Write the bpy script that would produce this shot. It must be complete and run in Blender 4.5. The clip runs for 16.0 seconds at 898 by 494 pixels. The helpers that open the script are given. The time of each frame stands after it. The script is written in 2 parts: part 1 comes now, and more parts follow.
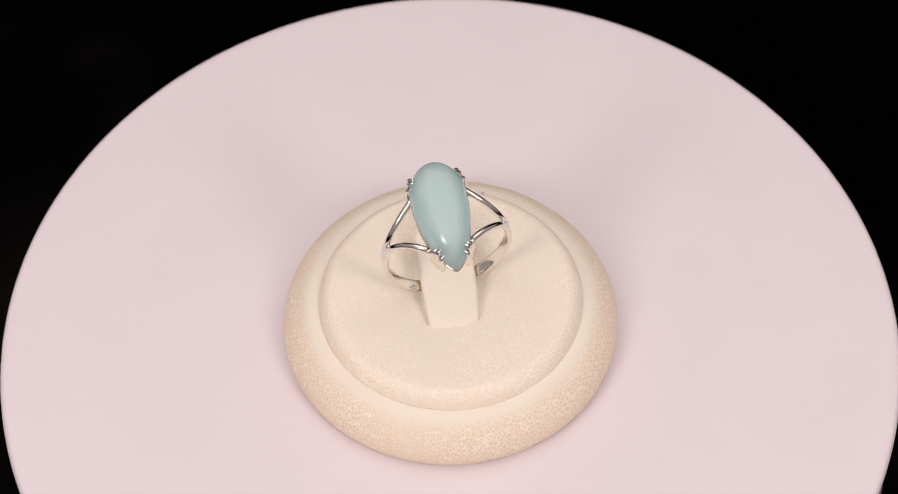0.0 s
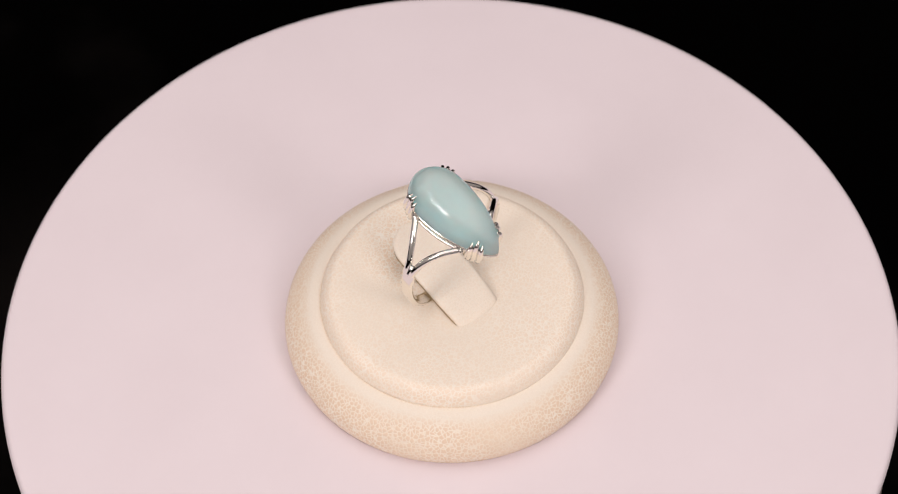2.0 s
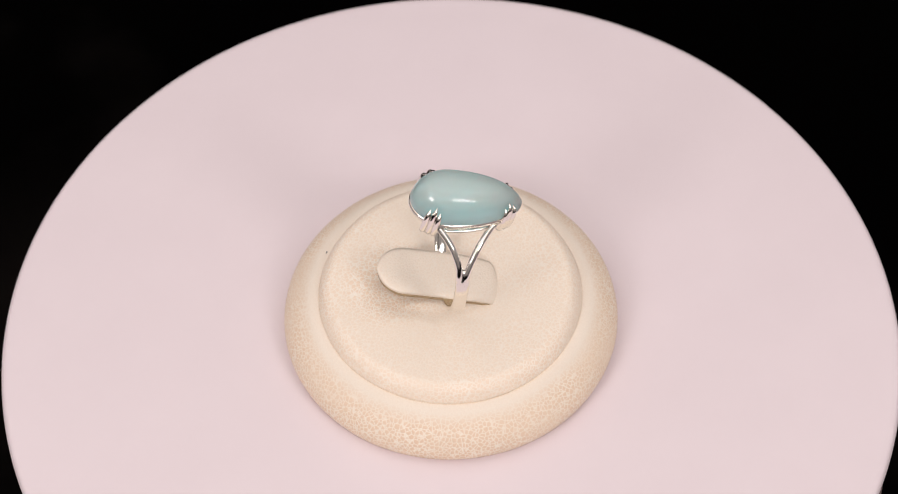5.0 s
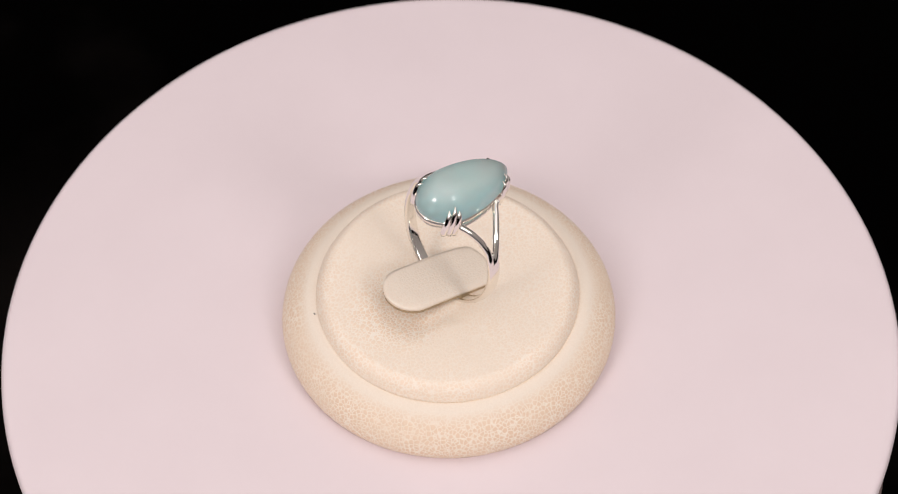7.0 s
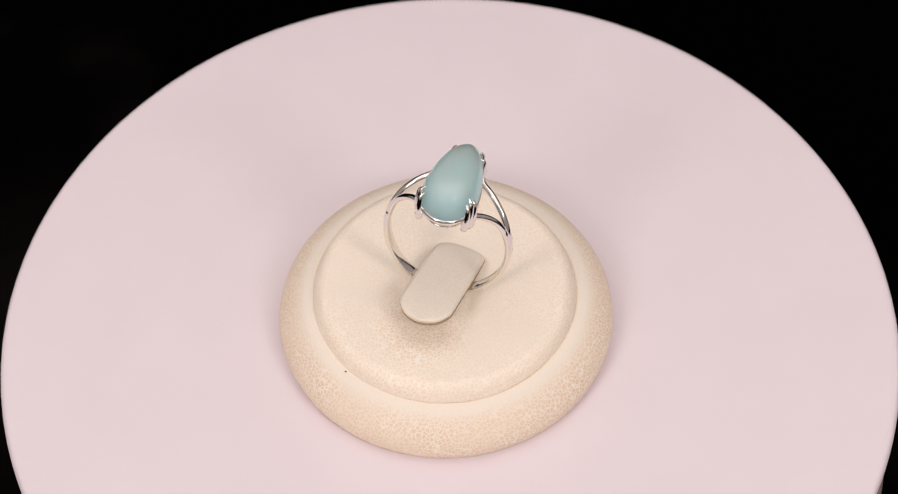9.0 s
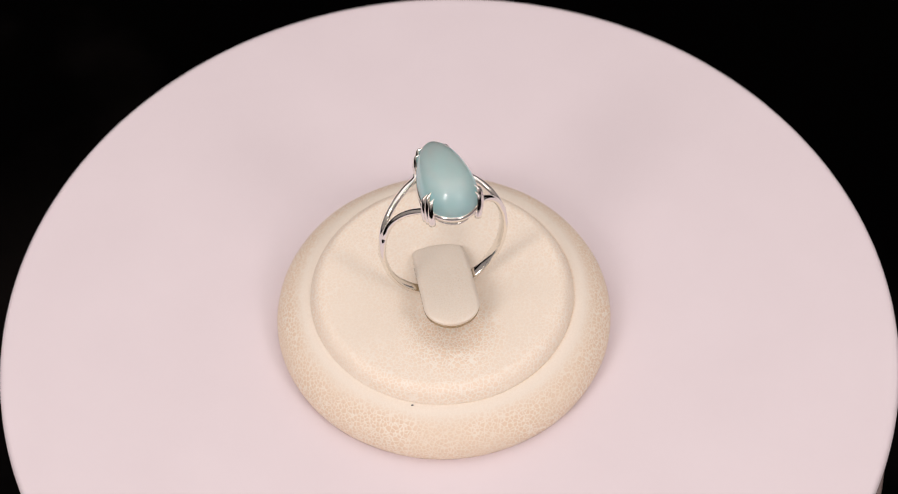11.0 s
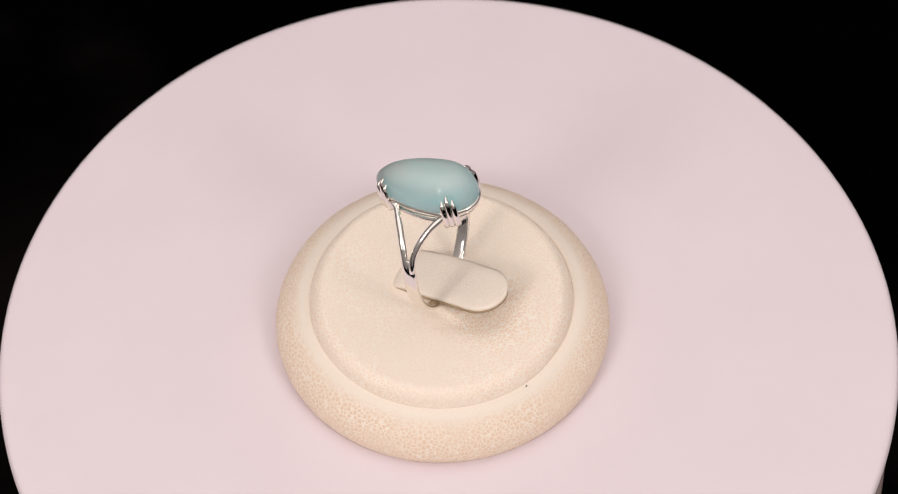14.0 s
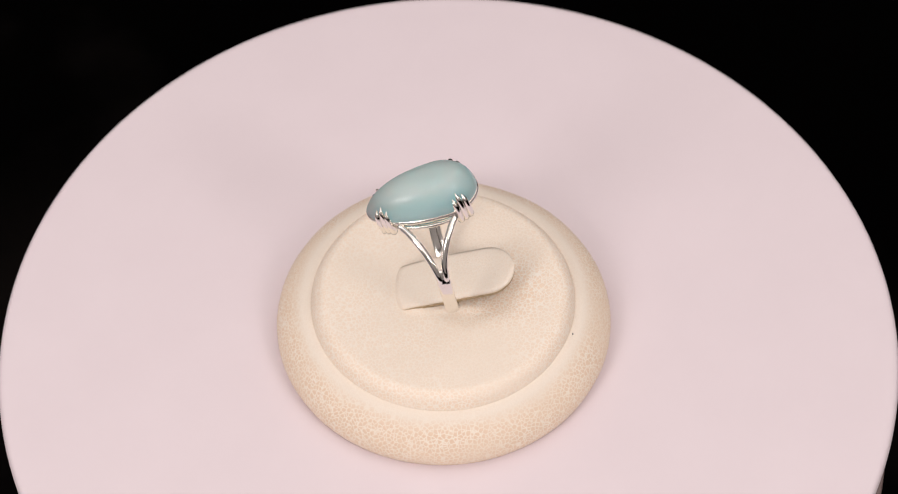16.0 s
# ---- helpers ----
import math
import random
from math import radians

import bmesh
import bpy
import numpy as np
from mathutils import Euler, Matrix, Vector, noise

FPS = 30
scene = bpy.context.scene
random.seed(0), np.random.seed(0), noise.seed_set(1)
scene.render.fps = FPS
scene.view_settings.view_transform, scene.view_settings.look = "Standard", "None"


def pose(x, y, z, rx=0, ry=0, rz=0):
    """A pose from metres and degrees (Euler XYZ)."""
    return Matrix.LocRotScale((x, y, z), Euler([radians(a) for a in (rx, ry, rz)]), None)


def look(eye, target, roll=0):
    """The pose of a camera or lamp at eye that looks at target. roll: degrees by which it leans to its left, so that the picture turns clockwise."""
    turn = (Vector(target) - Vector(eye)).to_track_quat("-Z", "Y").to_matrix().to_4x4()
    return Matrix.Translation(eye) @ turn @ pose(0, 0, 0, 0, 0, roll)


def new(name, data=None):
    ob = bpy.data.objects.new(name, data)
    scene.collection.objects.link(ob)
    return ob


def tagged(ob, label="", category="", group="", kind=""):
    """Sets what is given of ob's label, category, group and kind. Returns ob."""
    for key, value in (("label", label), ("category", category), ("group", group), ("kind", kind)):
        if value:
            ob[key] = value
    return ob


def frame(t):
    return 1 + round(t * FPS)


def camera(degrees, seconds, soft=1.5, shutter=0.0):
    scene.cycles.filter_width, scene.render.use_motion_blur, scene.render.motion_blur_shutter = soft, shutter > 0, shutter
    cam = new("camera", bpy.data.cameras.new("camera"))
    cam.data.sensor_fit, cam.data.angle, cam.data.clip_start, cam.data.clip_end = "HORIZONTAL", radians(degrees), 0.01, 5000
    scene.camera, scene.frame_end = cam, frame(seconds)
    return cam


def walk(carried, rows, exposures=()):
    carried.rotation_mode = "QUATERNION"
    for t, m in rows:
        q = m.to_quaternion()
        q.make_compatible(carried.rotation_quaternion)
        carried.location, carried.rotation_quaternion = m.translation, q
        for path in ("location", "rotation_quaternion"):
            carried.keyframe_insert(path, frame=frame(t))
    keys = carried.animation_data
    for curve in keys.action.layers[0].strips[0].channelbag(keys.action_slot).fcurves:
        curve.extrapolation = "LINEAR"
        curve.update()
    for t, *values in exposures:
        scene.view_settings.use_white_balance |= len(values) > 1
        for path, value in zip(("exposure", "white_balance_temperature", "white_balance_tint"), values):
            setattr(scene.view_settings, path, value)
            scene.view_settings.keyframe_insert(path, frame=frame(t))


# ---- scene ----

# Lengths below are in drawing units of 0.9 mm, so that the finger ring gets its true size.
U = 0.0009
OMEGA = 16.556           # turn of the platter, degrees a second
SECONDS = 16.0

# ---- camera ----
EYE = Vector((-0.885, -185.42, 273.82)) * U
YAW, PITCH, ROLL = radians(0.465), radians(53.66), -1.4726
AIM = EYE + Vector((math.sin(YAW) * math.cos(PITCH), math.cos(YAW) * math.cos(PITCH), -math.sin(PITCH))) * 0.3
cam = camera(26.743, SECONDS, soft=1.05)
cam.data.dof.use_dof, cam.data.dof.focus_distance, cam.data.dof.aperture_fstop = True, 0.277, 30.0
walk(cam, [(0.0, look(EYE, AIM, ROLL)), (SECONDS, look(EYE, AIM, ROLL))], exposures=[(0.0, 0.0), (SECONDS, 0.0)])

# ---- light ----
world = bpy.data.worlds.new("dim_room")
scene.world = world
world.use_nodes = True
world.node_tree.nodes["Background"].inputs[0].default_value = (1.0, 0.93, 0.93, 1)
world.node_tree.nodes["Background"].inputs[1].default_value = 0.20


def lamp(name, azimuth, elevation, distance, size, power, colour):
    """A square lamp panel that looks at the ring; azimuth 0 is the camera's side, positive to the east."""
    data = bpy.data.lights.new(name, "AREA")
    data.shape, data.size, data.size_y, data.energy, data.color = "RECTANGLE", size[0], size[1], power, colour
    a, e = radians(azimuth), radians(elevation)
    target = Vector((0, 0, 0.03))
    eye = target + Vector((math.sin(a) * math.cos(e), -math.cos(a) * math.cos(e), math.sin(e))) * distance
    ob = new(name, data)
    ob.matrix_world = look(eye, target)
    return ob


lamp("lamp_panel_west", -43, 34, 0.85, (0.21, 0.25), 2.1, (1.0, 0.93, 0.925))
lamp("lamp_panel_east", 43, 36, 0.85, (0.20, 0.24), 1.6, (1.0, 0.93, 0.925))
# unseen fill added under the whole ceiling for soft, even ambient light
lamp("ceiling_fill", 0, 89.9, 2.36, (4.4, 4.3), 63.5, (1.0, 0.93, 0.925))


# ---- materials ----
def material(name):
    m = bpy.data.materials.new(name)
    m.use_nodes = True
    return m, m.node_tree.nodes, m.node_tree.links, m.node_tree.nodes["Principled BSDF"]


def node(nodes, kind, **values):
    n = nodes.new(kind)
    for key, value in values.items():
        n.inputs[key].default_value = value
    return n


def ramp(nodes, links, source, stops):
    r = nodes.new("ShaderNodeValToRGB")
    r.color_ramp.elements[0].position, r.color_ramp.elements[0].color = stops[0][0], (*stops[0][1], 1)
    r.color_ramp.elements[1].position, r.color_ramp.elements[1].color = stops[-1][0], (*stops[-1][1], 1)
    for p, c in stops[1:-1]:
        e = r.color_ramp.elements.new(p)
        e.color = (*c, 1)
    links.new(source, r.inputs[0])
    return r.outputs[0]


def mix(nodes, links, a, b, factor, mode="MIX"):
    n = nodes.new("ShaderNodeMix")
    n.data_type, n.blend_type = "RGBA", mode
    for socket, value in ((n.inputs[0], factor), (n.inputs[6], a), (n.inputs[7], b)):
        if isinstance(value, bpy.types.NodeSocket):
            links.new(value, socket)
        elif isinstance(value, tuple):
            socket.default_value = (*value, 1)
        else:
            socket.default_value = value
    return n.outputs[2]


def leather(name, dark, light, grain, depth, creased):
    m, nodes, links, b = material(name)
    co = nodes.new("ShaderNodeTexCoord").outputs["Object"]
    warp = node(nodes, "ShaderNodeTexNoise", Scale=900.0, Detail=2.0)
    links.new(co, warp.inputs["Vector"])
    shift = nodes.new("ShaderNodeVectorMath")
    shift.operation = "MULTIPLY_ADD"
    links.new(warp.outputs["Color"], shift.inputs[0])
    shift.inputs[1].default_value = (0.00030,) * 3
    links.new(co, shift.inputs[2])
    cells = node(nodes, "ShaderNodeTexVoronoi", Scale=grain)
    cells.feature = "DISTANCE_TO_EDGE"
    links.new(shift.outputs[0], cells.inputs["Vector"])
    patches = node(nodes, "ShaderNodeTexNoise", Scale=90.0, Detail=3.0)
    links.new(co, patches.inputs["Vector"])
    fine = node(nodes, "ShaderNodeTexNoise", Scale=5200.0, Detail=3.0)
    links.new(co, fine.inputs["Vector"])
    wear = ramp(nodes, links, patches.outputs["Fac"], [(0.35, (0.3, 0.3, 0.3)), (0.66, (1, 1, 1))])
    veins = ramp(nodes, links, cells.outputs["Distance"], [(0.02, light), (0.16, dark)])
    # the skin is drawn smooth where it is stretched over the step between base and pad
    length = nodes.new("ShaderNodeVectorMath")
    length.operation = "LENGTH"
    flat = nodes.new("ShaderNodeVectorMath")
    flat.operation = "MULTIPLY"
    flat.inputs[1].default_value = (1, 1, 0)
    links.new(co, flat.inputs[0])
    links.new(flat.outputs[0], length.inputs[0])
    units = nodes.new("ShaderNodeMath")
    units.operation = "MULTIPLY"
    units.inputs[1].default_value = 1 / (32 * U)
    links.new(length.outputs["Value"], units.inputs[0])
    taut = ramp(nodes, links, units.outputs[0], [(0.60, (0.5, 0.5, 0.5)), (0.67, (0.75, 0.75, 0.75)), (0.700, (0.75, 0.75, 0.75)), (0.712, (0.10, 0.10, 0.10)), (0.76, (0.10, 0.10, 0.10)), (0.83, (1, 1, 1))])
    wear = mix(nodes, links, wear, taut, 1.0, "MULTIPLY")
    # creases are deepest where the pad gives way beyond the strap's round end
    away = nodes.new("ShaderNodeVectorMath")
    away.operation = "DISTANCE"
    away.inputs[1].default_value = (-1.4 * U, 10.0 * U, 10.5 * U)
    links.new(co, away.inputs[0])
    reach = nodes.new("ShaderNodeMath")
    reach.operation = "MULTIPLY"
    reach.inputs[1].default_value = 1 / (12 * U)
    links.new(away.outputs["Value"], reach.inputs[0])
    crease = ramp(nodes, links, reach.outputs[0], [(0.40, (creased,) * 3), (0.78, (0, 0, 0))])
    wear = mix(nodes, links, wear, (1.0, 1.0, 1.0), crease)
    middle = tuple((3 * p + 2 * q) / 5 for p, q in zip(dark, light))
    plain = mix(nodes, links, (0.860, 0.770, 0.660), middle, taut)
    colour = mix(nodes, links, plain, veins, wear)
    colour = mix(nodes, links, colour, ramp(nodes, links, fine.outputs["Fac"], [(0.3, (0.93, 0.93, 0.93)), (0.7, (1, 1, 1))]), 0.6, "MULTIPLY")
    links.new(colour, b.inputs["Base Color"])
    b.inputs["Roughness"].default_value = 0.62
    b.inputs["Specular IOR Level"].default_value = 0.3
    height = ramp(nodes, links, cells.outputs["Distance"], [(0.0, (0, 0, 0)), (0.28, (1, 1, 1))])
    bump = node(nodes, "ShaderNodeBump", Strength=depth, Distance=0.00018)
    relief = mix(nodes, links, mix(nodes, links, height, (0.45, 0.45, 0.45), 0.65), height, crease)
    links.new(mix(nodes, links, (1.0, 1.0, 1.0), relief, taut), bump.inputs["Height"])
    bump2 = node(nodes, "ShaderNodeBump", Strength=0.25, Distance=0.00005)
    links.new(fine.outputs["Fac"], bump2.inputs["Height"])
    links.new(bump.outputs[0], bump2.inputs["Normal"])
    links.new(bump2.outputs[0], b.inputs["Normal"])
    return m


# base toned down, pad and strap lightened: how light falls is in the colour
LEATHER = leather("cream_leatherette", (0.810, 0.615, 0.440), (0.920, 0.835, 0.720), 1600.0, 0.6, 0.0)
PAD_LEATHER = leather("lit_stretched_leatherette", (0.915, 0.735, 0.560), (0.975, 0.900, 0.795), 1650.0, 0.65, 1.0)
STRAP = leather("lit_strap_leatherette", (0.940, 0.770, 0.605), (0.970, 0.895, 0.790), 1900.0, 0.7, 0.0)


def silver():
    m, nodes, links, b = material("polished_silver")
    b.inputs["Metallic"].default_value = 1.0
    b.inputs["Base Color"].default_value = (0.88, 0.85, 0.80, 1)
    co = nodes.new("ShaderNodeTexCoord").outputs["Object"]
    n = node(nodes, "ShaderNodeTexNoise", Scale=1500.0, Detail=4.0)
    links.new(co, n.inputs["Vector"])
    r = nodes.new("ShaderNodeMapRange")
    r.inputs["To Min"].default_value, r.inputs["To Max"].default_value = 0.05, 0.17
    links.new(n.outputs["Fac"], r.inputs["Value"])
    links.new(r.outputs[0], b.inputs["Roughness"])
    soft = node(nodes, "ShaderNodeTexNoise", Scale=900.0, Detail=1.0)
    links.new(co, soft.inputs["Vector"])
    bump = node(nodes, "ShaderNodeBump", Strength=0.25, Distance=0.00004)
    links.new(soft.outputs["Fac"], bump.inputs["Height"])
    links.new(bump.outputs[0], b.inputs["Normal"])
    return m


SILVER = silver()


def chalcedony():
    m, nodes, links, b = material("aqua_chalcedony")
    co = nodes.new("ShaderNodeTexCoord").outputs["Object"]
    n = node(nodes, "ShaderNodeTexNoise", Scale=160.0, Detail=3.0, Distortion=0.6)
    links.new(co, n.inputs["Vector"])
    cloud = ramp(nodes, links, n.outputs["Fac"], [(0.3, (0.91, 0.96, 0.97)), (0.7, (1, 1, 1))])
    # bluer girdle, greener dome: scattered light in the stone put into its colour
    split = nodes.new("ShaderNodeSeparateXYZ")
    links.new(co, split.inputs[0])
    rise = nodes.new("ShaderNodeMapRange")
    rise.inputs["From Min"].default_value, rise.inputs["From Max"].default_value = 11.8 * U, 16.9 * U
    links.new(split.outputs["Z"], rise.inputs["Value"])
    scatter_tint = ramp(nodes, links, rise.outputs[0], [(0.1, (0.33, 0.665, 0.81)), (0.9, (0.465, 0.69, 0.68))])
    links.new(mix(nodes, links, scatter_tint, cloud, 1.0, "MULTIPLY"), b.inputs["Base Color"])
    b.inputs["Roughness"].default_value = 0.004
    b.inputs["IOR"].default_value = 1.5
    b.inputs["Transmission Weight"].default_value = 0.1
    b.inputs["Subsurface Weight"].default_value = 1.0
    b.inputs["Subsurface Radius"].default_value = (0.6, 1.0, 1.1)
    b.inputs["Subsurface Scale"].default_value = 0.03
    return m


STONE = chalcedony()


def satin(name, a, b_colour, scale, rough, bump_depth=0.0, spec=0.5, low=0.3, high=0.7):
    m, nodes, links, b = material(name)
    co = nodes.new("ShaderNodeTexCoord").outputs["Object"]
    n = node(nodes, "ShaderNodeTexNoise", Scale=scale, Detail=5.0)
    links.new(co, n.inputs["Vector"])
    links.new(ramp(nodes, links, n.outputs["Fac"], [(low, a), (high, b_colour)]), b.inputs["Base Color"])
    b.inputs["Roughness"].default_value = rough
    b.inputs["Specular IOR Level"].default_value = spec
    if bump_depth:
        bump = node(nodes, "ShaderNodeBump", Strength=0.5, Distance=bump_depth)
        links.new(n.outputs["Fac"], bump.inputs["Height"])
        links.new(bump.outputs[0], b.inputs["Normal"])
    return m


PLATTER = satin("pale_pinkish_white_plastic", (0.765, 0.668, 0.688), (0.785, 0.688, 0.708), 60.0, 0.55, 0.0, 0.25)
BASE = satin("taupe_plastic", (0.20, 0.145, 0.135), (0.25, 0.185, 0.17), 200.0, 0.35)
VELVET = satin("black_cloth", (0.0007, 0.0006, 0.0006), (0.0110, 0.0088, 0.0080), 11.0, 1.0, 0.004, 0.0, 0.48, 0.80)
LINT = satin("dark_grey_lint", (0.06, 0.06, 0.06), (0.14, 0.14, 0.14), 3000.0, 0.9)
CUT = satin("raw_cut_edge", (0.36, 0.25, 0.13), (0.56, 0.43, 0.27), 2500.0, 0.9, 0.0001)


# ---- mesh helpers ----
def part(name, bm, mat, parent=None, label="", smooth=True):
    """Links a bmesh, drawn in units, as one mesh object under a thing."""
    bmesh.ops.recalc_face_normals(bm, faces=bm.faces)
    bmesh.ops.scale(bm, vec=(U, U, U), verts=bm.verts)
    data = bpy.data.meshes.new(name)
    bm.to_mesh(data)
    bm.free()
    for p in data.polygons:
        p.use_smooth = smooth
    data.materials.append(mat)
    ob = new(name, data)
    ob.parent = parent
    if label:
        tagged(ob, label)
    return ob


def thing(name, label, category, kind=""):
    return tagged(new(name), label, category, kind=kind)


def loft(rings, closed=True, caps=True):
    """Joins rings of points, each of the same count, into a skin."""
    bm = bmesh.new()
    rows = [[bm.verts.new(p) for p in ring] for ring in rings]
    n = len(rows[0])
    for a, b in zip(rows, rows[1:]):
        for i in range(n if closed else n - 1):
            j = (i + 1) % n
            bm.faces.new((a[i], a[j], b[j], b[i]))
    if caps:
        bm.faces.new(rows[0])
        bm.faces.new(rows[-1])
    return bm


def revolve(profile, steps=160, bend=None):
    rings = []
    for r, z in profile:
        ring = []
        for k in range(steps):
            a = 2 * math.pi * k / steps
            x, y = r * math.cos(a), r * math.sin(a)
            ring.append((x, y, z + (bend(x, y, r, a) if bend else 0)))
        rings.append(ring)
    return loft(rings)


def smooth_curve(points, steps):
    """A Catmull-Rom curve through the points; each point may carry further values such as widths."""
    p = [np.array(q, float) for q in points]
    p = [2 * p[0] - p[1]] + p + [2 * p[-1] - p[-2]]
    out = []
    for i in range(1, len(p) - 2):
        for k in range(steps):
            t = k / steps
            out.append(0.5 * (2 * p[i] + (p[i + 1] - p[i - 1]) * t + (2 * p[i - 1] - 5 * p[i] + 4 * p[i + 1] - p[i + 2]) * t * t
                              + (3 * p[i] - p[i - 1] - 3 * p[i + 1] + p[i + 2]) * t ** 3))
    return out + [p[-2]]


def tube(path, side, sections=12, square=2.0):
    """A bar along path rows (x, y, z, width, thickness); side is the way its width points at each row, or one for all."""
    rings = []
    pts = [Vector(r[:3]) for r in path]
    for i, row in enumerate(path):
        d = (pts[min(i + 1, len(pts) - 1)] - pts[max(i - 1, 0)]).normalized()
        s = Vector(side(row) if callable(side) else side)
        s = (s - d * s.dot(d)).normalized()
        n = d.cross(s)
        ring = []
        for k in range(sections):
            a = 2 * math.pi * k / sections
            c, v = math.cos(a), math.sin(a)
            c = math.copysign(abs(c) ** (2 / square), c)
            v = math.copysign(abs(v) ** (2 / square), v)
            ring.append(pts[i] + s * c * row[3] / 2 + n * v * row[4] / 2)
        rings.append(ring)
    return loft(rings)


# ---- room ----
def slab(name, low, high, mat, label, category):
    """A plain wall, floor or ceiling between two corners, in metres."""
    bm = bmesh.new()
    bmesh.ops.create_cube(bm, size=1.0)
    for v in bm.verts:
        v.co = Vector([(a + b) / 2 / U + c * (b - a) / U for a, b, c in zip(low, high, v.co)])
    return tagged(part(name, bm, mat, None, "", False), label, category, kind="structure")


PLASTER = satin("plain_white_plaster", (0.60, 0.58, 0.57), (0.64, 0.62, 0.61), 3.0, 0.9, 0.002, 0.2)
FLOOR = satin("grey_floor", (0.26, 0.24, 0.23), (0.32, 0.30, 0.29), 5.0, 0.7, 0.001, 0.3)


# unseen shell added to close the set and bounce light back on it
def room():
    x, south, north, low, top = 2.3, -2.7, 2.3, -0.0460, 2.45
    slab("floor", (-x, south, low - 0.1), (x, north, low), FLOOR, "unseen plain grey floor added under the black cloth", "floor")
    slab("ceiling", (-x, south, top), (x, north, top + 0.1), PLASTER, "unseen plain white ceiling added over the set", "ceiling")
    slab("wall_north", (-x, north, low), (x, north + 0.1, top), PLASTER, "unseen white plastered wall added to close the set", "wall")
    slab("wall_south", (-x, south - 0.1, low), (x, south, top), PLASTER, "unseen white plastered wall added to close the set", "wall")
    slab("wall_east", (x, south, low), (x + 0.1, north, top), PLASTER, "unseen white plastered wall added to close the set", "wall")
    slab("wall_west", (-x - 0.1, south, low), (-x, north, top), PLASTER, "unseen white plastered wall added to close the set", "wall")


room()


# ---- backdrop ----
def backdrop():
    """Black cloth that lies on the table and sweeps up behind the turntable, with shallow folds."""
    rows = []
    line = [(-700, -46), (-300, -46), (0, -46), (200, -46), (320, -40), (400, -10), (440, 60), (455, 200), (460, 420)]
    path = smooth_curve(line, 8)
    for y, z in path:
        row = []
        for k in range(81):
            x = -600 + 15 * k
            f = 5 * noise.noise((x / 90, y / 160, z / 200)) + 2 * noise.noise((x / 30, y / 70, z / 90))
            rise = 0 if z < -44 else 1
            row.append((x, y - f * rise, z + (0.2 * abs(f) if not rise else 0)))
        rows.append(row)
    ob = part("backdrop", loft(rows, closed=False, caps=False), VELVET)
    return tagged(ob, "black matt cloth laid under and behind the turntable", "backdrop", kind="structure")


backdrop()


# ---- turntable ----
def turntable():
    t = thing("turntable", "round turntable with a pale pinkish white platter and taupe base", "turntable")
    base = [(60, -46), (78.2, -46), (78.8, -45.2), (79.0, -44), (79.0, -26.2), (78.8, -25.4), (78.2, -25.0), (60, -24.6), (42, -24), (40, -4.0), (20, -4.0)]
    base_part = part("base", revolve(base, 256), BASE, t, "taupe plastic turntable base")
    base_part.location = (1.6 * U, 1.8 * U, 0)
    top = [(30, -3.8), (77.2, -3.8), (77.9, -3.4), (78.2, -2.7), (78.25, -1.5), (78.1, -0.8), (77.75, -0.3), (77.3, -0.08), (76.6, 0.0), (40, 0.0), (6, 0.0)]
    platter = part("platter", revolve(top, 256), PLATTER, t, "pale pinkish white round platter")
    return t, platter


TURNTABLE, PLATTER_DISC = turntable()


# ---- ring stand ----
TX, TY0, TY1, TW = -0.43, -8.35, 12.2, 4.68   # the tongue: middle, square end, round end, half width
PAD_Z = 10.7


def pad_bend(x, y, r, a):
    """The pad sinks a little round the tongue, and its surface is slightly uneven."""
    d = max(0.0, math.hypot(x - TX + 0.11 * (y - 2), y - min(7.0, max(-4.0, y))) - 4.0)
    u = min(1.0, max(0.0, (y - 3.5) / 5.0))
    dip = -(0.3 + 0.35 * u * u * (3 - 2 * u)) * math.exp(-(d / (1.6 + 1.0 * u)) ** 2)
    # the skin is pushed up under the strap
    dip += 0.95 * (1 - u) * min(1.0, max(0.0, (y + 7.0) / 3.5)) * math.exp(-(d / 0.9) ** 2)
    # dents where the band is pushed into the pad
    for px, py in ((6.0, 4.6), (-6.6, 2.0)):
        dip -= 0.4 * math.exp(-((x - px) ** 2 + (y - py) ** 2) / 3.0)
    inside = min(2.6 - abs(x - TX), y + 4.5, 2.6 - math.hypot(x - TX, max(0, y - 1.0)))
    dip = max(-2.8, dip - 1.7 * min(1, max(0, inside / 0.8)))
    wave = 0.12 * noise.noise((x / 7, y / 7, 1.3))
    return dip * (1 if y > -6.5 else max(0.0, 1 - (-6.5 - y) / 1.5)) + wave * min(1, r / 6)


def edge_wave(x, y, r, a):
    return 0.15 * noise.noise((3 * math.cos(a), 3 * math.sin(a), r / 9))


def tongue_top(y):
    """Height of the tongue's upper face: it rolls out of the pad and rises towards the round end."""
    rise = 1 - math.exp(-max(0, y - TY0) / 0.5)
    run = y - TY0
    return PAD_Z - 0.30 + 0.75 * rise + 0.25 * run - 0.0045 * run * (run - 20)


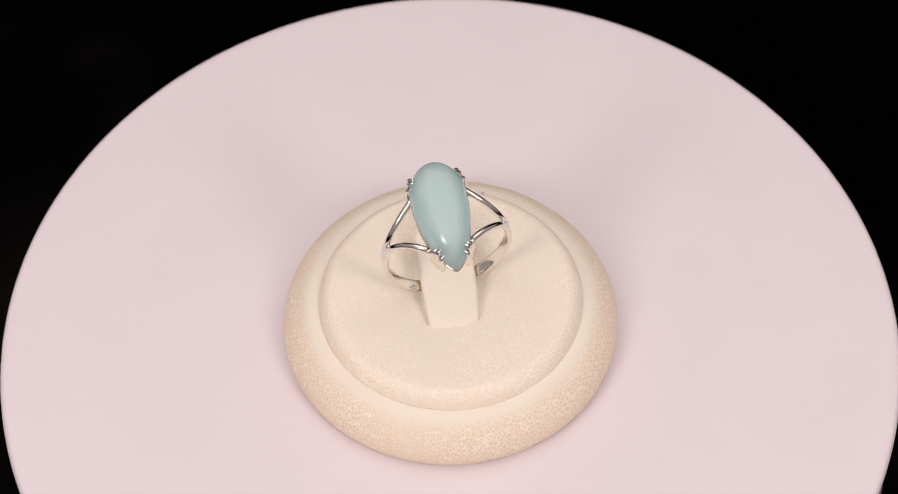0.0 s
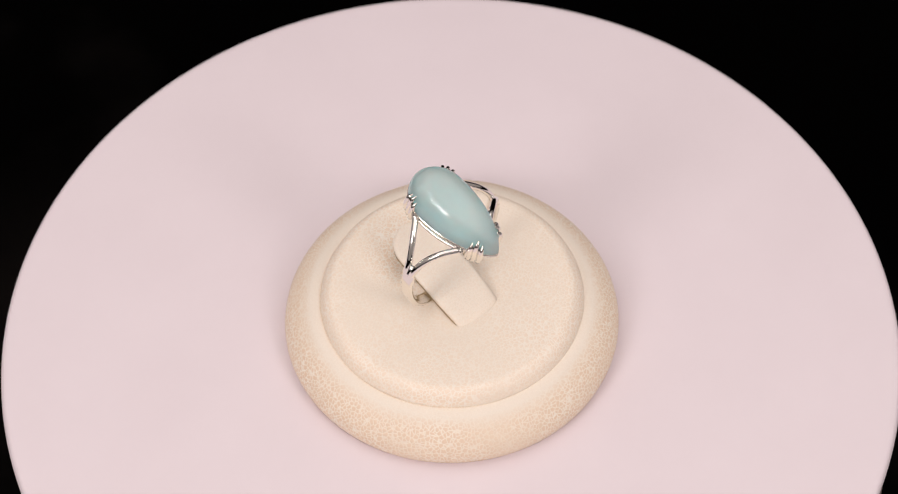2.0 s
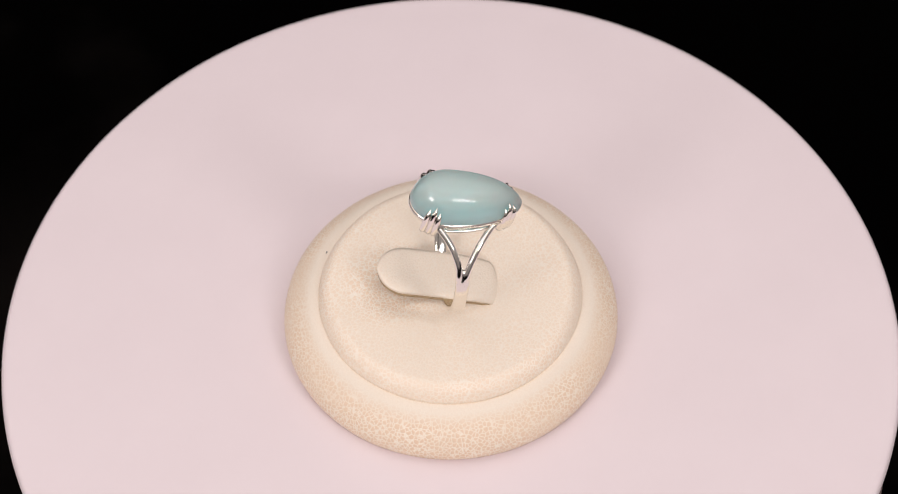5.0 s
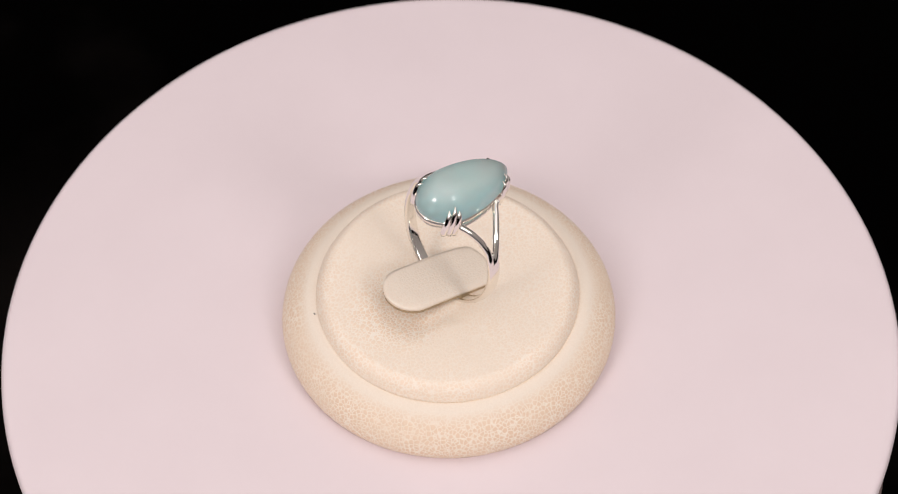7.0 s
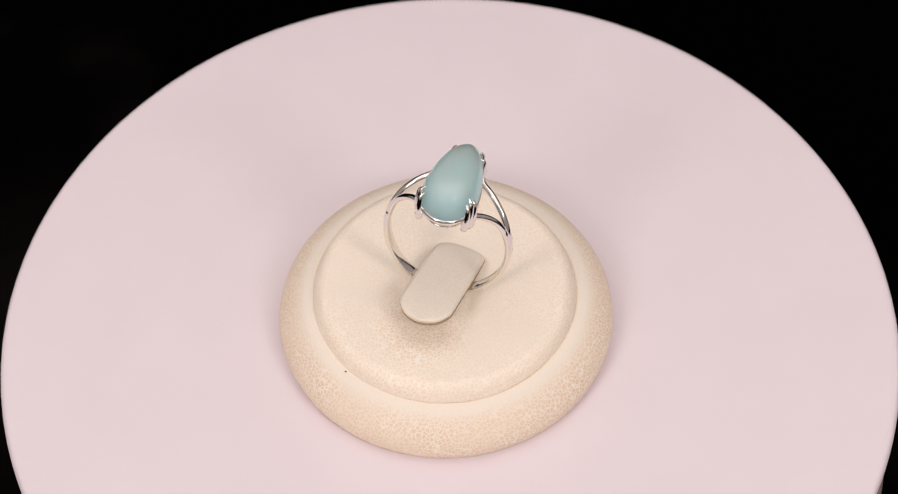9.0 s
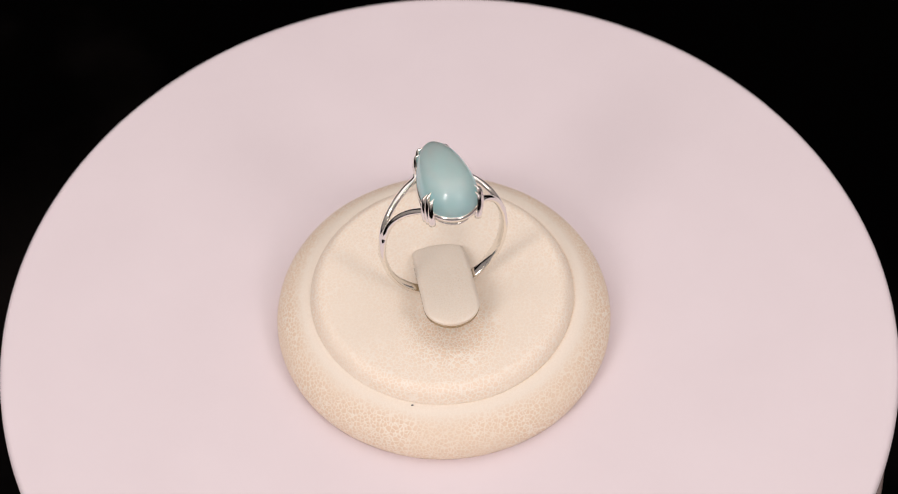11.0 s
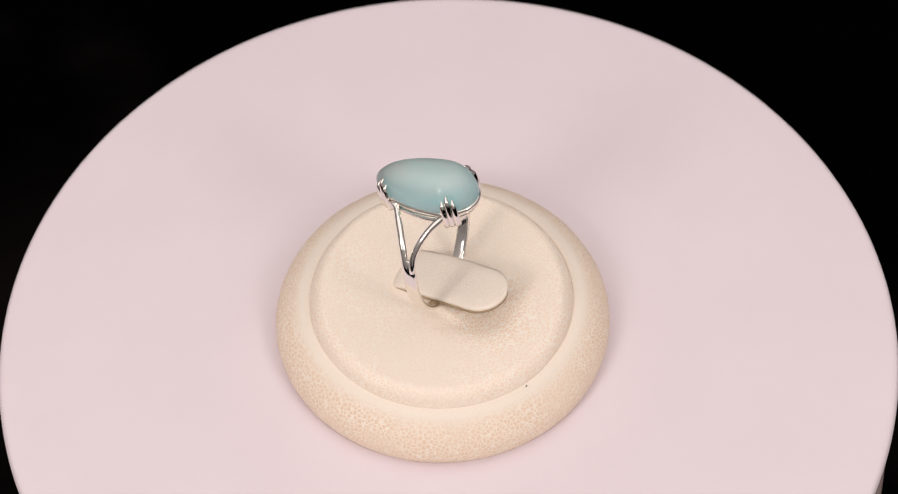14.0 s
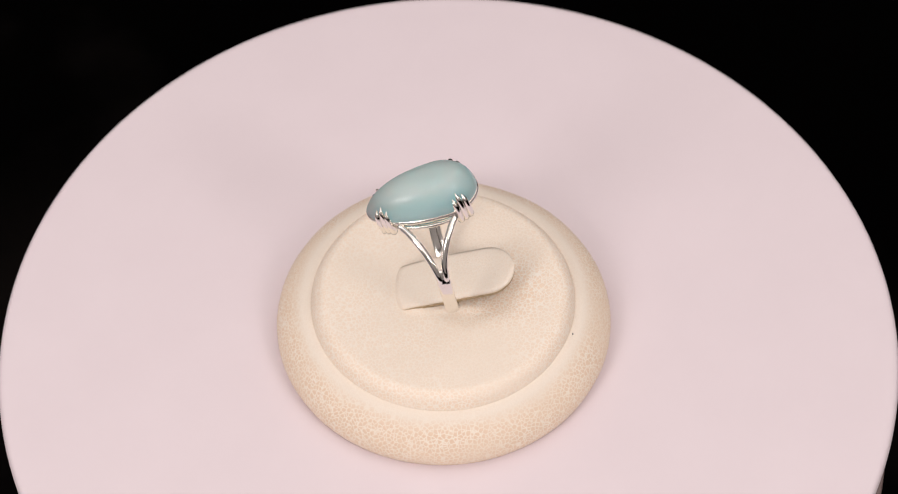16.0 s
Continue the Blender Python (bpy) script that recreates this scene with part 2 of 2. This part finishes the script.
def tongue(above, below, shrink):
    """One layer of the padded strap: square end tucked into the pad, round end lifted clear of it."""
    rows = []
    ys = [TY0 + (TY1 - TY0) * (k / 44) for k in range(45)] + [TY1 - 0.12, TY1 - 0.03]
    for y in sorted(ys):
        w = TW
        if y > TY1 - TW:
            w = math.sqrt(max(0.0, TW * TW - (y - TY1 + TW) ** 2))
        elif y < TY0 + 1.2:
            w = TW - 0.5 * (1 - (y - TY0) / 1.2) ** 2
        w = max(w - shrink - 0.35 * max(0.0, 1 - (y - TY0) / 6), 0.04)
        z1 = tongue_top(y) - above
        z0 = tongue_top(y) - below
        ring = []
        m = 14
        for k in range(m + 1):
            u = -1 + 2 * k / m
            wob = 0.06 * noise.noise((u * 2.2, y / 2.4, above))
            bow = 0.7 * u * u * max(0.0, 1 - (y - TY0) / 4)
            ring.append((TX + (w + 0.08 * noise.noise((u * 3, y * 1.9, 7.3))) * u, y + bow, z1 - (0.26 * abs(u) ** 6 + 0.10 * u * u if above == 0 else 0.04) + wob))
        for k in range(m + 1):
            u = 1 - 2 * k / m
            fray = 0.09 * noise.noise((u * 9, y * 1.7, 4.1))
            bow = 0.7 * u * u * max(0.0, 1 - (y - TY0) / 4)
            ring.append((TX + (w - 0.06 + fray) * u, y + bow, z0))
        rows.append(ring)
    return loft(rows)


def ring_stand():
    s = thing("ring_stand", "round cream leatherette ring stand with a stepped top", "ring stand")
    low = [(10, -0.2), (27.8, -0.2), (28.3, 0.2), (28.8, 0.8), (29.0, 1.6), (28.98, 2.2), (28.8, 3.1), (28.3, 4.2), (27.5, 5.3), (26.5, 6.35), (25.5, 7.1),
           (24.8, 7.52), (24.2, 7.78), (23.6, 7.94), (23.1, 8.0), (22.8, 8.02), (22.5, 8.0), (22.2, 7.8), (21.6, 7.2), (10, 7.2)]
    part("base", revolve(low, 200, edge_wave), LEATHER, s)
    top = [(12, 7.3), (22.0, 7.3), (22.5, 7.75), (22.62, 8.02), (22.5, 8.28), (22.34, 8.65), (22.14, 9.1), (21.88, 9.55), (21.5, 10.0), (21.1, 10.32), (20.75, 10.52), (20.4, 10.63)]
    top += [(20.4 - 0.27 * k, PAD_Z + 0.05 * math.sin(k / 74 * math.pi)) for k in range(1, 75)]
    pad = part("pad", revolve(top, 280, lambda x, y, r, a: pad_bend(x, y, r, a) if r < 20.9 else edge_wave(x, y, 20, a)), PAD_LEATHER, s)
    pad.location.x = 0.2 * U
    for name, mat, label, layer in (("tongue", STRAP, "rounded strap that holds the ring", (0.0, 0.8, 0.0)),
                                    ("tongue_lining", CUT, "ochre cut edge of the strap's lining", (0.78, 1.45, 0.02))):
        bm = tongue(*layer)
        bmesh.ops.rotate(bm, verts=bm.verts, cent=(0, 2, 12), matrix=Matrix.Rotation(radians(6.3), 3, "Z"))
        part(name, bm, mat, s, label)
    bm = bmesh.new()
    bmesh.ops.create_icosphere(bm, subdivisions=2, radius=0.125, matrix=pose(6.49, 22.30, 8.1))
    for v in bm.verts:
        v.co += Vector((0.12 * noise.noise(v.co * 4), 0.12 * noise.noise(v.co * 5), 0.08 * noise.noise(v.co * 6)))
    part("lint_speck", bm, LINT, s, "dark speck of lint in the groove")
    return s


STAND = ring_stand()


# ---- finger ring ----
RX, RZ = 10.46, 12.25       # half width and half height of the band's middle line
GIRDLE = 11.8             # height of the stone's girdle over the band's centre
TIP, ROUND, WIDE = -10.0, 8.5, 4.6
DOME = 5.1


def half_width(y, point=0.68):
    """Half width of the pear-shaped outline; a lower point rounds its tip."""
    s = (y - TIP) / (ROUND - TIP)
    if s < 0.68:
        u = s / 0.68
        return WIDE * (1 - (1 - u) ** 2) ** point
    u = (s - 0.68) / 0.32
    return WIDE * math.sqrt(max(0.0, 1 - u * u))


def pear(n=40, point=0.68):
    """Outline of the stone, from the tip round the east side to the round end and back."""
    ys = []
    for k in range(n + 1):
        u = k / n
        ys.append(TIP + (ROUND - TIP) * (0.5 - 0.5 * math.cos(math.pi * u ** 0.9)))
    east = [(half_width(y, point), y) for y in ys]
    return east + [(-x, y) for x, y in reversed(east[1:-1])]


def outline(scale, z, n=40, grow=0.0, point=0.68):
    cx, cy = 0.0, 2.7
    out = []
    for x, y in pear(n, point):
        d = Vector((x, y - cy))
        k = scale + (grow / d.length if d.length else 0)
        out.append((cx + d.x * k, cy + d.y * k, z))
    return out


def stone():
    n, steps = 80, 40
    rings = [outline(0.86, GIRDLE - 0.75, n), outline(0.95, GIRDLE - 0.55, n), outline(0.99, GIRDLE - 0.2, n), outline(1.0, GIRDLE, n)]
    for k in range(1, steps):
        a = math.pi / 2 * k / steps
        rings.append(outline(math.cos(a) ** 0.65, GIRDLE + DOME * math.sin(a), n, point=0.68 - 0.19 * min(1.0, max(0.0, 1.7 * math.sin(a) - 0.4))))
    rings.append(outline(0.03, GIRDLE + DOME, n))
    return loft(rings)


def rim(z0, z1, grow0, grow1, thick):
    """A closed strip of metal that follows the stone's outline."""
    inner0, inner1 = outline(1, z0, 40, grow0 - thick), outline(1, z1, 40, grow1 - thick)
    outer0, outer1 = outline(1, z0, 40, grow0), outline(1, z1, 40, grow1)
    mid = outline(1, (z0 + z1) / 2, 40, (grow0 + grow1) / 2 + 0.12)
    return loft([inner0, outer0, mid, outer1, inner1, inner0], caps=False)


def prong(foot, top, inward, width):
    """One claw: rises from the foot, leans on the stone and bends over it."""
    f, t, i = Vector(foot), Vector(top), Vector(inward)
    pts = [(*f, width, width * 1.1), (*(f.lerp(t, 0.45) - i * 0.15), width * 1.0, width * 1.15), (*(f.lerp(t, 0.8) - i * 0.10), width * 0.85, width),
           (*t, width * 0.62, width * 0.66), (*(t + i * 0.55 + Vector((0, 0, 0.62))), width * 0.12, width * 0.12)]
    side = Vector((0, 0, 1)).cross(i)
    return tube(smooth_curve(pts, 4), side, 10)


BAND_TURN = Matrix.Rotation(radians(2.06), 3, "Z") @ Matrix.Rotation(radians(-0.75), 3, "Y")


def on_band(angle, across=0.0, out=0.0):
    """A point on the band's middle line, in the ring's space: the band leans slightly against the setting."""
    p = BAND_TURN @ Vector(((RX + out) * math.cos(angle), across, (RZ + out) * math.sin(angle))) + Vector((0.114, -0.928, 0.138))
    p.y += -0.36 + 0.106 * (p.z - 4.7)
    return p


def finger_ring():
    g = thing("ring", "silver ring with a pear-shaped pale aqua cabochon on a stand", "ring")
    # where the band parts into its two arms: angle over the middle, and shift along the stone
    splits = {1: (0.245, -0.1), -1: (0.35, 0.7)}
    # band: from the east split down round the bottom to the west split
    rows = []
    first, last = splits[1][0] + 0.14, -math.pi - splits[-1][0] - 0.14
    for k in range(65):
        a = first + (last - first) * k / 64
        e = abs(k - 32) / 32
        fade = min(1.0, (1 - e) * 32 / 3)
        shift = splits[1 if k < 32 else -1][1] * max(0.0, e - 0.45) / 0.55
        rows.append((*on_band(a, shift), (2.1 + 0.2 * e ** 2) * (0.5 + 0.5 * fade), (1.0 + 0.15 * e ** 3) * (0.35 + 0.65 * fade)))
    part("band", tube(rows, (0, 1, 0), 16, 3.2), SILVER, g, "plain polished silver band")
    # four arms that part from the band and rise to the setting
    for sx in (1, -1):
        split, across = splits[sx]
        for end_y, end_z, x_end in ((-4.9, 10.3, 3.7), (3.7, 10.3, 4.5)):
            sy = 1 if end_y > 0 else -1
            start_angle = split if sx > 0 else math.pi - split
            low = on_band(start_angle - sx * 0.22, across + sy * 0.36)
            pts = [(*low, 1.0, 0.8)]
            start = on_band(start_angle, across + sy * 0.55)
            for k in range(6):
                u = k / 5
                # an upright arc in the band's curve, spread along the stone
                rise = math.asin(min(1.0, start.z / RZ))
                f = rise + (math.acos(x_end / RX) - rise) * u
                arc_x = RX * math.cos(f) + (abs(start.x) - RX * math.cos(rise)) * (1 - u)
                arc_z = RZ * math.sin(f)
                drop = end_z - RZ * math.sin(math.acos(x_end / RX))
                y = start.y + (end_y - start.y) * u ** (1.9 if sy < 0 else 1.55)
                pts.append((sx * arc_x, y, arc_z + drop * u ** 2, 1.15 - 0.1 * u, 1.15 - 0.1 * u))
            pts.append((sx * (x_end - 0.2), end_y + 0.6 * sy, end_z + 0.6, 0.8, 0.8))
            part("arm", tube(smooth_curve(pts, 8), (0, 1, 0), 12), SILVER, g)
    part("gallery_rim", rim(GIRDLE - 1.5, GIRDLE - 0.3, -0.25, 0.02, 0.5), SILVER, g, "silver rim under the stone")
    part("lower_rim", rim(GIRDLE - 2.6, GIRDLE - 2.0, -1.1, -0.9, 0.5), SILVER, g)
    # a bar on each side that ties the arms together under the rim
    for sx in (1, -1):
        pts = []
        for k in range(9):
            y = -5.0 + 8.8 * k / 8
            pts.append((sx * (half_width(y) - 0.35), y, GIRDLE - 2.15 - 0.25 * math.sin(math.pi * k / 8), 0.55, 0.7))
        part("gallery_bar", tube(smooth_curve(pts, 4), (1, 0, 0), 10), SILVER, g)
    # four clusters of three claws
    for sx in (1, -1):
        for y, spread in ((-7.3, 0.75), (5.3, 0.80)):
            for k in (-1, 0, 1):
                yy = y + k * spread
                d = 0.05
                tangent = Vector((sx * (half_width(yy + d) - half_width(yy - d)), 2 * d, 0)).normalized()
                inward = Vector((-tangent.y * sx, tangent.x * sx, 0))
                if inward.x * sx > 0:
                    inward = -inward
                edge = Vector((sx * half_width(yy), yy, 0))
                tall = 2.3 if k == 0 else 1.6
                foot = edge - inward * 0.05 + Vector((0, 0, GIRDLE - 2.7))
                top = edge - inward * 0.45 + inward * (0.55 if k == 0 else 0.35) + Vector((0, 0, GIRDLE + tall))
                part("prong", prong(foot, top, inward, 1.12), SILVER, g)
    part("stone", stone(), STONE, g, "polished pale aqua chalcedony cabochon")
    return g


RING = finger_ring()


# ---- turning ----
RING_PLACE = pose(-0.21 * U, 0.25 * U, 23.3 * U, 14.8, -3.6, 11.6)
STAND_PLACE = pose(0.56 * U, -0.58 * U, 0)
PLATTER_PLACE = pose(0.25 * U, -0.03 * U, 0)
# the platter sits a little off its axle and a third of a degree out of true
PLATTER_RUN = pose(0.083 * U, -0.309 * U, 0, 0, 0, 15) @ pose(0, 0, 0, 0.316) @ pose(0, 0, 0, 0, 0, -15)


def motions():
    times = [0.5 * k for k in range(33)]
    walk(PLATTER_DISC, [(t, PLATTER_PLACE @ pose(0, 0, 0, 0, 0, OMEGA * t) @ PLATTER_RUN) for t in times])
    for ob, place in ((STAND, STAND_PLACE), (RING, RING_PLACE)):
        walk(ob, [(t, pose(0, 0, 0, 0, 0, OMEGA * t) @ place) for t in times])


motions()
